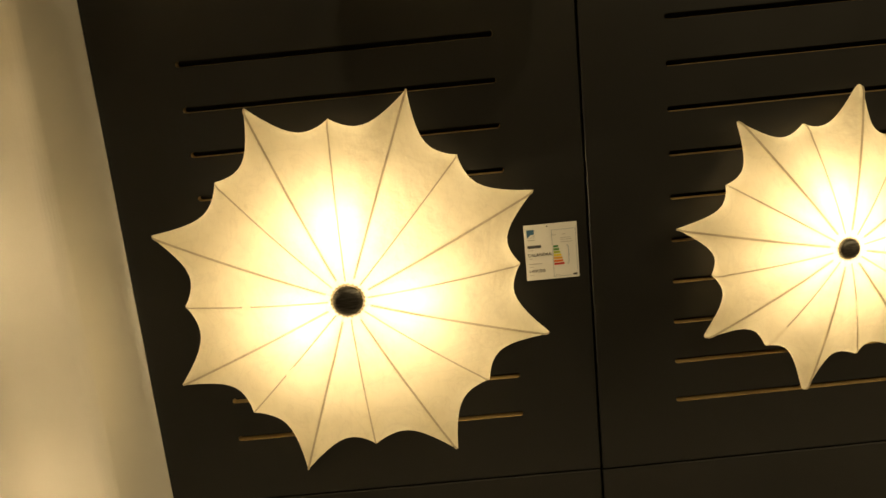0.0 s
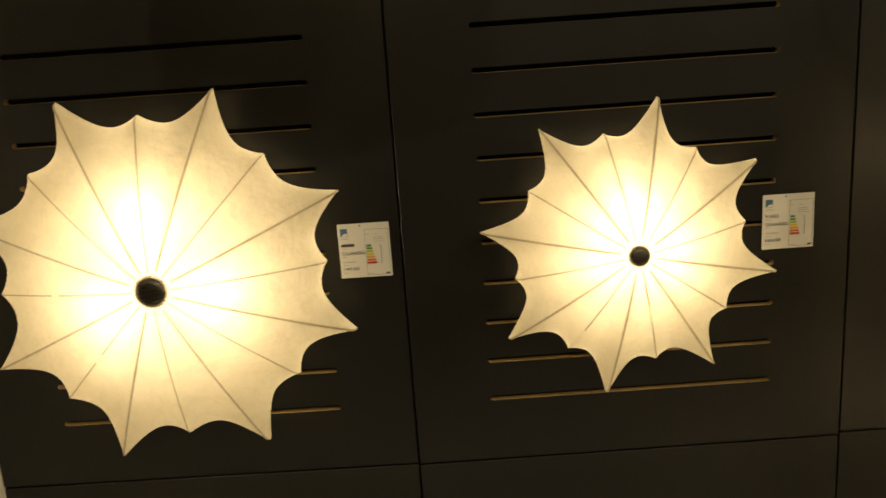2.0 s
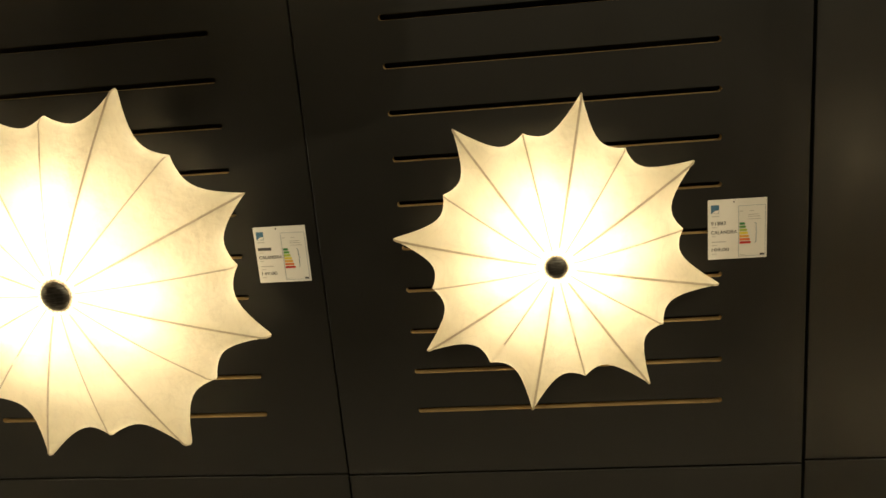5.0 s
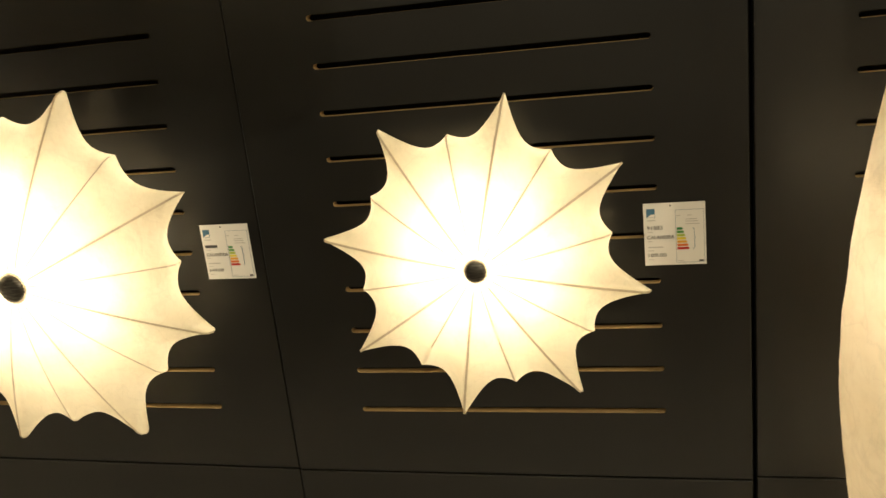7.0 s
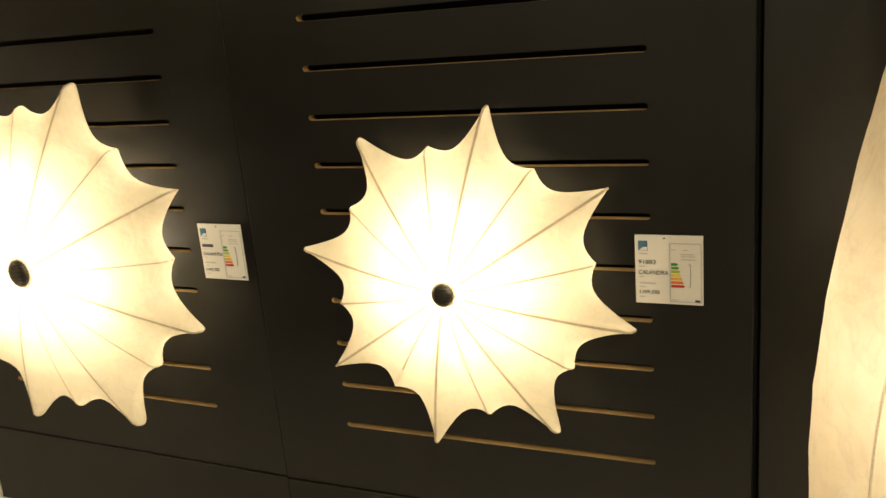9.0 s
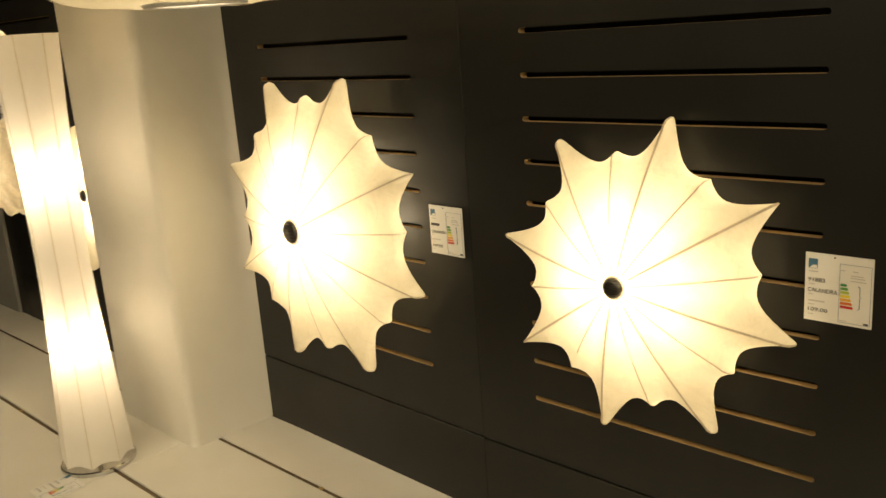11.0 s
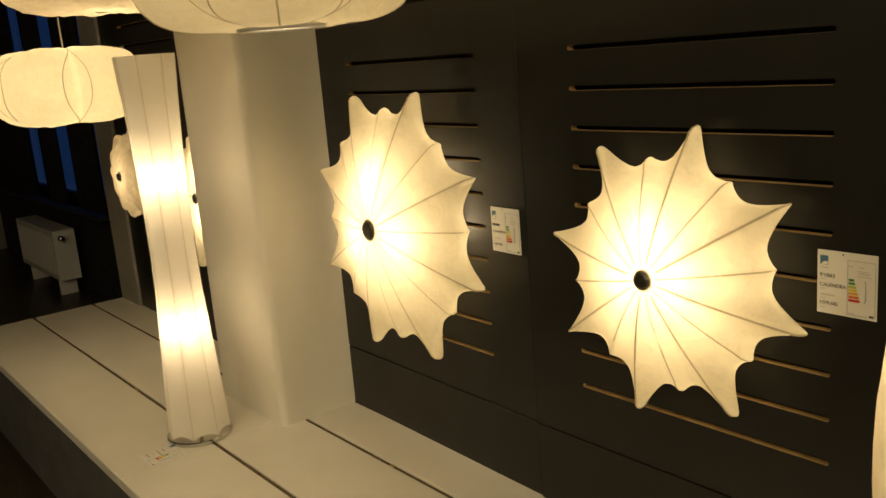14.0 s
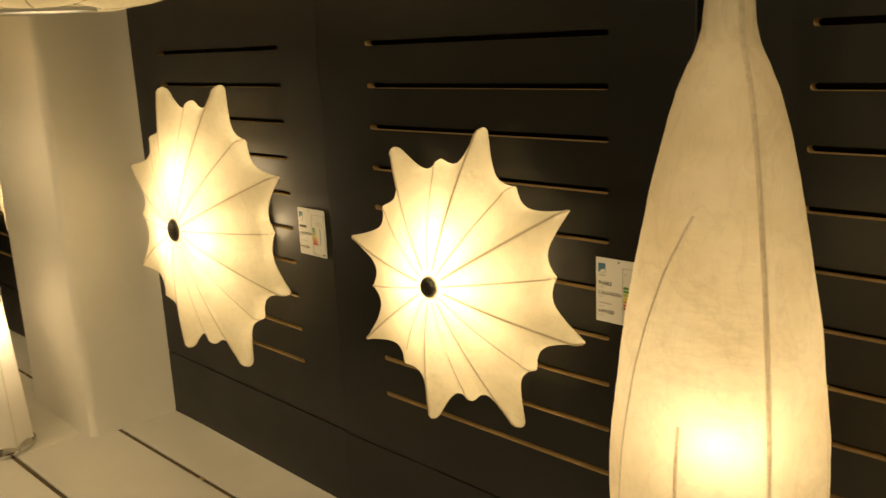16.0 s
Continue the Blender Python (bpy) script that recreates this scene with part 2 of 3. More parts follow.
def slotted(x0, x1, z0, z1, s0, s1, heights, depth=0.018, half=0.005):
    """A panel's skin with long round-ended slots, and the raw lining of those slots; its face is at y = 0."""
    face, lining = bmesh.new(), bmesh.new()

    def quad(bm, a, b, c, d):
        bm.faces.new([bm.verts.new(v) for v in (a, b, c, d)])

    c = 0.0015          # eased edges
    z = z0 + c
    X0, X1, Z1 = x0 + c, x1 - c, z1 - c
    for h in sorted(heights) + [None]:
        top = Z1 if h is None else h - half
        quad(face, (X0, 0, z), (X1, 0, z), (X1, 0, top), (X0, 0, top))
        if h is None:
            break
        left = [(s0 + half - half * math.sin(math.pi * k / 8), 0, h - half * math.cos(math.pi * k / 8)) for k in range(9)]
        right = [(s1 - half + half * math.sin(math.pi * k / 8), 0, h - half * math.cos(math.pi * k / 8)) for k in range(9)]
        face.faces.new([face.verts.new(v) for v in [(X0, 0, h - half)] + left + [(X0, 0, h + half)]])
        face.faces.new([face.verts.new(v) for v in [(X1, 0, h + half)] + right[::-1] + [(X1, 0, h - half)]])
        loop = left + right[::-1]
        front = [lining.verts.new(v) for v in loop]
        back = [lining.verts.new((x, depth, zz)) for x, _, zz in loop]
        for i in range(len(loop)):
            j = (i + 1) % len(loop)
            lining.faces.new((front[i], front[j], back[j], back[i]))
        z = h + half
    for a, b in (((X0, z0 + c), (X1, z0 + c)), ((X1, z0 + c), (X1, Z1)), ((X1, Z1), (X0, Z1)), ((X0, Z1), (X0, z0 + c))):
        mx, mz = (x0 + x1) / 2, (z0 + z1) / 2
        out = [(x + math.copysign(c, x - mx), zz + math.copysign(c, zz - mz)) for x, zz in (a, b)]
        quad(face, (a[0], 0, a[1]), (b[0], 0, b[1]), (out[1][0], c, out[1][1]), (out[0][0], c, out[0][1]))
        quad(face, (out[0][0], c, out[0][1]), (out[1][0], c, out[1][1]), (out[1][0], 0.018, out[1][1]), (out[0][0], 0.018, out[0][1]))
    bmesh.ops.remove_doubles(face, verts=face.verts, dist=1e-5)
    bmesh.ops.remove_doubles(lining, verts=lining.verts, dist=1e-5)
    return face, lining


SLOTS = [0.76 + 0.0802 * k for k in range(10)] + [1.622 + 0.0802 * k for k in range(10)]
for k in range(-2, 5):
    x0, x1 = EDGE + PITCH * (k - 1), EDGE + PITCH * k
    gap = 0.0016
    g1 = 0.004 if k == 1 else gap
    back = 0.012 if k >= 2 else 0.0
    s0 = x0 + 0.1515
    face, lining = slotted(x0 + (0.004 if k == 2 else gap), x1 - g1, 0.6268, 2.62, s0, x1 - 0.147, SLOTS)
    upper = part("wall_panel", face, M_PANEL, wall_north, "matt black slotted panel")
    part("slot_lining", lining, M_MDF, upper, "raw brown fibreboard slots")
    lower = part("wall_panel", boxed(x0 + (0.004 if k == 2 else gap), x1 - g1, 0.0, 0.018, 0.05, 0.6235, bevel=0.0015, segments=1), M_PANEL, wall_north, "matt black plain lower panel")
    for piece in (upper, lower):
        piece.location = (0, WALL_Y + back, 0)
        if k == 0:      # this one leans back towards the pillar
            piece.rotation_euler.z = -math.atan(LEAN)
            piece.location = (EDGE - EDGE * math.cos(math.atan(LEAN)), LEAN_Y + EDGE * math.sin(math.atan(LEAN)), 0)

part("filler_panel", boxed(-2.199, -2.1095, WALL_Y + 0.002, WALL_Y + 0.018, 0.05, 2.62, bevel=0.0015, segments=1), M_PANEL, wall_north, "narrow matt black filler panel")

# pillar of white plaster, its front edges rounded
bm = boxed(-0.815, -0.392, 1.312, 1.59, TOP, ROOM[4])
bmesh.ops.bevel(bm, geom=[e for e in bm.edges if abs(e.verts[0].co.z - e.verts[1].co.z) > 1 and e.verts[0].co.y < 1.4], offset=0.022, segments=6, affect="EDGES", profile=0.5)
tagged(part("column", bm, M_PAINT), "cream-white painted pillar with rounded corners", "column", kind="structure")

# the far corner with its window
tagged(part("wall_pier", boxed(-2.447, -2.201, 1.535, 2.0, 0.0, ROOM[4], bevel=0.004, segments=1), M_PLASTER), "grey plaster pier at the end of the panels", "wall", kind="structure")
wall_window = bmesh.new()
for a in ((ROOM[0], -2.447, 2.0, 2.2, 0.0, 0.62), (ROOM[0], -2.447, 2.0, 2.2, 2.45, ROOM[4]), (ROOM[0], -6.6, 2.0, 2.2, 0.62, 2.45), (-3.9, -2.447, 2.0, 2.2, 0.62, 2.45)):
    box(wall_window, *a)
# the corner's lack of light is put into the wall as the curtains' black
tagged(part("wall_window", wall_window, M_CURTAIN), "outer wall with a window opening, coloured black for the unlit corner", "wall", kind="structure")
window = base("window_1", (-5.25, 2.12, 0.62), "dark-framed window with blue dusk outside", "window", kind="structure")
for x in (-1.32, -0.45, 0.45, 1.32):
    part("window_frame", boxed(x - 0.03, x + 0.03, -0.03, 0.03, 0.0, 1.83, bevel=0.004), M_FRAME, window)
for z in (0.03, 1.80):
    part("window_frame", boxed(-1.29, 1.29, -0.028, 0.028, z - 0.03, z + 0.03, bevel=0.004), M_FRAME, window)
for x in (-0.885, 0.0, 0.885):
    pane = part("pane", boxed(x - 0.41, x + 0.41, -0.004, 0.004, 0.06, 1.77), M_GLASS, window)
    pane.visible_shadow = False
part("window_sill", boxed(-1.34, 1.34, -0.2, -0.032, -0.025, 0.0, bevel=0.004), M_FRAME, window, "dark sill")


def curtain(x0, x1, z0, z1, y):
    """A hanging drape with upright folds."""
    thing = base("curtain", (x0, y, z0), "black floor-length curtain drawn at the dark window", "curtain", "black curtains at the window")
    bm = bmesh.new()
    n = max(10, int((x1 - x0) / 0.012))
    rows = []
    for z in (0.0, (z1 - z0) * 0.5, z1 - z0):
        rows.append([bm.verts.new((x1 * i / n - x0 * i / n, 0.018 * math.sin(i * 0.62 + x0 * 7) + 0.006 * math.sin(i * 1.7), z)) for i in range(n + 1)])
    for a, b in zip(rows, rows[1:]):
        for i in range(n):
            bm.faces.new((a[i], a[i + 1], b[i + 1], b[i]))
    drape = part("drape", bm, M_CURTAIN, thing, smooth=True)
    drape.modifiers.new("cloth", "SOLIDIFY").thickness = 0.003
    part("heading", boxed(-0.005, x1 - x0 + 0.005, -0.028, 0.028, z1 - z0, z1 - z0 + 0.04, bevel=0.004), M_CURTAIN, thing)


for x0, x1 in ((-6.7, -5.34), (-4.97, -4.62), (-4.33, -3.75)):
    curtain(x0, x1, 0.66, 2.5, 1.93)


# ---- display platform ----
platform = base("display_platform", (0, 0, 0), "long low white laminate display platform of boards", "platform")
ROWS_Y = [(0.835, 1.113), (1.127, 1.386), (1.400, 1.567)]
ENDS = [-2.45, -0.455, 1.545, 3.545]
for xa, xb in zip(ENDS, ENDS[1:]):
    for ya, yb in ROWS_Y:
        part("board", boxed(xa + 0.001, xb - 0.001, ya, yb, TOP - 0.032, TOP, bevel=0.0025), M_LAMINATE, platform)
    part("carcass", boxed(xa + 0.03, xb - 0.03, 0.86, 1.565, 0.0, TOP - 0.033), M_GAP, platform, "dark underframe")
    part("fascia", boxed(xa + 0.001, xb - 0.001, 0.838, 0.858, 0.06, TOP - 0.034, bevel=0.002), M_FASCIA, platform, "dark grey front board")
    for y in (1.120, 1.393):
        part("rail", boxed(xa + 0.002, xb - 0.002, y - 0.006, y + 0.006, TOP - 0.03, TOP - 0.004, bevel=0.001, segments=1), M_RAIL, platform, "brown rail in the groove")
for y in (1.120, 1.393):
    for x in (-1.1, 0.055, 0.9):
        part("clip", boxed(x - 0.007, x + 0.007, y - 0.0062, y + 0.0062, TOP - 0.012, TOP - 0.002, bevel=0.001), M_MDF, platform, "small tan clip")


# ---- star-shaped wall lamps ----
def star_radius(a, r1, r2, tips):
    """Rim: eight long tips and eight short ones between, each at its own angle, the skin drawn in between them; also the share of the way between two ribs."""
    turn = 2 * math.pi
    for i in range(16):
        lo, hi = tips[i], tips[(i + 1) % 16]
        span = (hi - lo) % turn
        k = ((a - lo) % turn) / span
        if k <= 1.0:
            break
    u = k if i % 2 == 0 else 1 - k
    return r2 + (r1 - r2) * (1 - u) ** 3.2 - 0.05 * r1 * math.sin(math.pi * u) ** 0.8, k


def star_point(a, s, r1, r2, tips, high, mid):
    """A point of the skin: s 0..1 from hub to the rim's shoulder, 1..2 round the rim, 2..3 along the back."""
    rim, k = star_radius(a, r1, r2, tips)
    slack = math.sin(math.pi * k)
    shoulder, deep = 0.024, 0.024
    if s <= 1:
        r = 0.012 + (rim - shoulder - 0.012) * s
        h = mid + deep + (high - mid - deep) * (1 - s ** 1.75) - 0.010 * slack * s * (1.15 - s)
    elif s <= 2:
        q = math.pi / 2 - math.pi * (s - 1)
        r, h = rim - shoulder + shoulder * math.cos(q), mid + deep * (1.0 if q > 0 else 0.72) * math.sin(q) * (1 - 0.25 * slack)
    else:
        r, h = (rim - shoulder) * (1 - 0.28 * (s - 2)), mid - 0.72 * deep * (1 - 0.25 * slack) * (1 + 0.2 * (s - 2))
    return Vector((r * math.cos(a), -h, r * math.sin(a)))


def star_lamp(place, r1, r2, tips, high, mid, cap, tilt, yaw, bulbs, watts, label):
    """tips: the ribs' angles in degrees, long and short in turn; bulbs: (angle, distance from the hub, height over the wall)."""
    lamp = base("wall_lamp", place, label, "lamp", "lit star-shaped lamps on the panels")
    tips = [radians(q) for q in tips]
    bm = bmesh.new()
    steps = [i / 14 for i in range(15)] + [1 + i / 7 for i in range(1, 8)] + [2.25, 2.6, 3.0]
    angles = []
    for i in range(16):
        span = (tips[(i + 1) % 16] - tips[i]) % (2 * math.pi)
        angles += [tips[i] + span * j / 10 for j in range(10)]
    rings = []
    for s in steps:
        ring = []
        for a in angles:
            p = star_point(a, s, r1, r2, tips, high, mid)
            wob = noise.noise(p * 14 + Vector((place[0] * 9, 0, 0))) * 0.0022 * min(1, s * 2)
            ring.append(bm.verts.new(p + Vector((0, wob, 0))))
        rings.append(ring)
    skin(bm, rings)
    shade = part("shade", bm, M_SKIN, lamp, "cream translucent cocoon skin", smooth=True)
    for i, a in enumerate(tips):
        pts = [star_point(a, q, r1, r2, tips, high, mid) for q in [j / 12 for j in range(1, 13)] + [1.15, 1.3, 1.5]]
        part("rib", ribbon(pts, lambda p: Vector((math.sin(a), 0, -math.cos(a))), 0.0038 if i % 2 == 0 else 0.0028, Vector((0, -0.0007, 0))), M_RIB, shade)
    prof = [(0, high + 0.009), (cap * 0.6, high + 0.0086), (cap * 0.9, high + 0.0072), (cap, high + 0.004), (cap, high - 0.006), (cap * 0.5, high - 0.008), (0, high - 0.008)]
    c = part("finial", lathe(prof, 40), M_CAP, lamp, "round nickel cap, darkened in colour for the dark room", smooth=True)
    c.rotation_euler = (math.pi / 2, 0, 0)
    frill, rows = bmesh.new(), []
    for r, lift in ((cap * 0.8, 0.0), (cap * 1.02, 0.0018), (cap * 1.2, 0.0)):
        rows.append([frill.verts.new(((r if lift or j % 2 else r * 0.93) * math.cos(math.pi * j / 24), -(high + 0.0012 + lift * (0.4 + 0.6 * (j % 2))), (r if lift or j % 2 else r * 0.93) * math.sin(math.pi * j / 24))) for j in range(48)])
    skin(frill, rows)
    part("frill", frill, M_RIB, lamp, "crimped edge of the skin under the cap")
    # mount with an added white reflector, unseen, that evens the skin's glow
    part("reflector_plate", lathe([(0, 0.018), (r2 * 0.55, 0.016), (r2 * 0.62, 0.021), (r2 * 0.63, 0.020), (r2 * 0.55, 0.012), (r2 * 0.3, 0.012), (r2 * 0.3, 0.001), (0, 0.001)], 48), M_ENAMEL, lamp, "white mount widened into an added, unseen reflector").rotation_euler = (math.pi / 2, 0, 0)
    for q, r, h in bulbs:
        bulb((place[0] + r * math.cos(radians(q)), place[1] - h, place[2] + 0.022 + r * math.sin(radians(q))), watts, 0.035)
    lamp.rotation_euler = (radians(tilt), 0, radians(yaw))
    return lamp


star_lamp((0.027, LEAN_Y + LEAN * (EDGE - 0.027), 1.0635), 0.366, 0.304, (68.7, 91.3, 113.8, 135.4, 159.2, 180.8, 204.5, 226.1, 250.1, 271.8, 296.0, 319.7, 341.3, 3.2, 23.5, 46.6), 0.143, 0.0635, 0.026, -1.2, -1.3,
          [(97, 0.092, 0.073), (215, 0.092, 0.073), (337, 0.092, 0.073)], 0.98, "large lit cream star-shaped cocoon lamp on a black panel")
star_lamp((0.886, WALL_Y, 1.059), 0.280, 0.219, (78.0, 101.0, 124.4, 146.5, 169.5, 190.8, 213.4, 235.8, 258.8, 281.0, 303.1, 324.6, 347.3, 9.9, 32.4, 54.9), 0.122, 0.050, 0.0175, -3.8, 1.0,
          [(95, 0.05, 0.064), (215, 0.05, 0.064), (335, 0.05, 0.064)], 0.58, "smaller lit cream star-shaped cocoon lamp on a black panel")
star_lamp((-1.08, WALL_Y, 1.055), 0.325, 0.265, [60 + 22.5 * i for i in range(16)], 0.122, 0.05, 0.0175, -2.0, 0.0,
          [(90, 0.08, 0.07), (270, 0.08, 0.07)], 1.0, "lit cream star-shaped cocoon lamp beside the pillar")


# ---- quilted round wall lamp, far along the wall ----
def quilted_lamp(place):
    lamp = base("wall_lamp", place, "lit cream quilted round cocoon lamp on a black panel", "lamp")
    bm, n, rings = bmesh.new(), 96, []
    for i in range(25):
        v = i / 24 * math.pi * 0.98 + 0.04
        ring = []
        for j in range(n):
            a = 2 * math.pi * j / n
            row = 0.5 * math.pi if math.sin(v * 4.2) < 0 else 0.0
            puff = 0.93 + 0.2 * abs(math.sin(4.5 * a + row + 0.5 * v)) * abs(math.sin(v * 4.2)) * math.sin(v) + 0.05 * noise.noise(Vector((math.cos(a) * 3, math.sin(a) * 3, v * 2)))
            r, h = 0.172 * math.sin(v) ** 0.6 * puff, 0.07 + 0.06 * math.cos(v) * puff
            ring.append(bm.verts.new((r * math.cos(a), -h, r * math.sin(a))))
        rings.append(ring)
    skin(bm, rings)
    part("shade", bm, M_SKIN_CRINKLED, lamp, smooth=True)
    c = part("finial", lathe([(0, 0.138), (0.013, 0.136), (0.017, 0.131), (0.017, 0.122), (0, 0.12)], 28), M_CAP, lamp, "nickel cap, darkened in colour for the dark room", smooth=True)
    c.rotation_euler = (math.pi / 2, 0, 0)
    bulb((place[0], place[1] - 0.06, place[2]), 0.8)


quilted_lamp((-1.84, WALL_Y, 1.092))


# ---- tall fabric lamp on the platform ----
def tall_lamp(place):
    lamp = base("floor_lamp", place, "tall lit white fabric hourglass lamp on a metal base", "lamp")
    prof = [(0.02, 0.092), (0.1, 0.088), (0.2, 0.0815), (0.32, 0.074), (0.45, 0.067), (0.55, 0.0645), (0.66, 0.0645), (0.78, 0.067), (0.9, 0.0715), (1.0, 0.0765), (1.115, 0.084)]

    def radius(h):
        return float(np.interp(h, [p[0] for p in prof], [p[1] for p in prof]))

    ribs = 8
    bm, rings, n = bmesh.new(), [], ribs * 8
    for i in range(57):
        h = 0.02 + 1.095 * i / 56
        ring = []
        for j in range(n):
            a = 2 * math.pi * j / n
            k = (j % 8) / 8
            r = radius(h) * (1 - 0.06 * math.sin(math.pi * k))
            hem = 0.010 * math.sin(math.pi * k) if i == 0 else 0
            ring.append(bm.verts.new((r * math.cos(a), r * math.sin(a), h + hem)))
        rings.append(ring)
    skin(bm, rings)
    shade = part("shade", bm, M_FABRIC, lamp, "white stretched fabric", smooth=True)
    for j in range(ribs):
        a = 2 * math.pi * j / ribs
        pts = [((radius(0.02 + 1.095 * i / 24) + 0.0006) * math.cos(a), (radius(0.02 + 1.095 * i / 24) + 0.0006) * math.sin(a), 0.02 + 1.095 * i / 24) for i in range(25)]
        part("rib", ribbon(pts, lambda p: Vector((-math.sin(a), math.cos(a), 0)), 0.0034, Vector((math.cos(a), math.sin(a), 0)) * 0.0006), M_BAND, shade)
    part("base_plate", lathe([(0, 0.0), (0.093, 0.0), (0.096, 0.003), (0.096, 0.011), (0.093, 0.014), (0, 0.014)], 56), M_CHROME, lamp, "round chrome foot", smooth=False)
    part("rod", lathe([(0.006, 0.014), (0.006, 1.09)], 12), M_NICKEL, lamp)
    for h in (0.352, 0.785):
        for s in (-1, 1):
            bulb((place[0] + 0.026 * s, place[1] - 0.012 * s, place[2] + h), 0.6, 0.02)
    lamp.rotation_euler = (0, 0, radians(11))


tall_lamp((-0.547, 1.115, TOP))


# ---- spindle lamp standing on the platform ----
def spindle_lamp(place):
    lamp = base("floor_lamp", place, "tall lit cream spindle-shaped cocoon lamp", "lamp")
    prof = [(0.012, 0.055), (0.065, 0.066), (0.165, 0.081), (0.265, 0.094), (0.365, 0.107), (0.465, 0.1165), (0.545, 0.1185), (0.615, 0.116), (0.715, 0.1055),
            (0.815, 0.0895), (0.895, 0.074), (0.955, 0.0595), (0.985, 0.0505), (1.005, 0.0425), (1.025, 0.0325), (1.042, 0.0265), (1.075, 0.0235), (1.13, 0.0245), (1.2, 0.032), (1.26, 0.034)]
    hs, rs = [p[0] for p in prof], [p[1] for p in prof]
    turn = radians(-38)
    n = 96

    def radius(h, k):
        return float(np.interp(h, hs, rs)) * (1 - 0.012 * math.sin(math.pi * k) ** 1.2)

    def on_skin(a, h, lift=0.0005):
        r = radius(h, ((a - turn) / (math.pi / 2)) % 1.0) + lift
        return (r * math.cos(a), r * math.sin(a), h)

    bm, rings = bmesh.new(), []
    for i in range(101):
        h = 0.012 + 1.248 * i / 100
        ring = []
        for j in range(n):
            a = turn + 2 * math.pi * j / n
            p = Vector((math.cos(a), math.sin(a), 0))
            fold = 0.0012 * noise.noise(Vector((p.x * 3, p.y * 3, h * 18))) + 0.0007 * noise.noise(Vector((p.x * 5, p.y * 5, h * 70)))
            ring.append(bm.verts.new(Vector(on_skin(a, h, 0.0)) + p * fold))
        rings.append(ring)
    skin(bm, rings)
    shade = part("shade", bm, M_SKIN_CREASED, lamp, "cream translucent cocoon skin", smooth=True)

    def rib(points, wide):
        part("rib", ribbon(points, lambda p: Vector((-p.y, p.x, 0)), wide, lambda p: Vector((p.x, p.y, 0)).normalized() * 0.001), M_BAND, shade)

    for q in (-38, 52, 142):
        rib([on_skin(radians(q), 0.012 + 1.248 * i / 48) for i in range(49)], 0.006)
    for q in (-83, 7, 97):      # shorter wires between, ending half way up
        rib([on_skin(radians(q), 0.012 + 0.65 * i / 30) for i in range(31)], 0.0045)
    # shadow line of an upright wire inside, laid on the skin as a tape
    heights, turns = (0.012, 0.5, 0.6, 0.65, 0.70, 0.755, 0.81, 0.85, 0.87), (-122, -120.5, -119.5, -118, -115, -110, -101, -90, -84)
    rib([on_skin(radians(float(np.interp(h, heights, turns))), h) for h in [0.012 + 0.858 * i / 60 for i in range(61)]], 0.0034)
    part("base_plate", lathe([(0, 0.0), (0.07, 0.0), (0.072, 0.003), (0.072, 0.009), (0.069, 0.012), (0, 0.012)], 48), M_CHROME, lamp, "round chrome foot")
    for h, dx, dy, watts in ((0.2, 0.012, -0.045, 0.85), (0.645, 0.036, -0.064, 0.42), (0.72, -0.02, 0.05, 0.34)):
        bulb((place[0] + dx, place[1] + dy, place[2] + h), watts, 0.022)


spindle_lamp((1.516, 1.249, TOP))


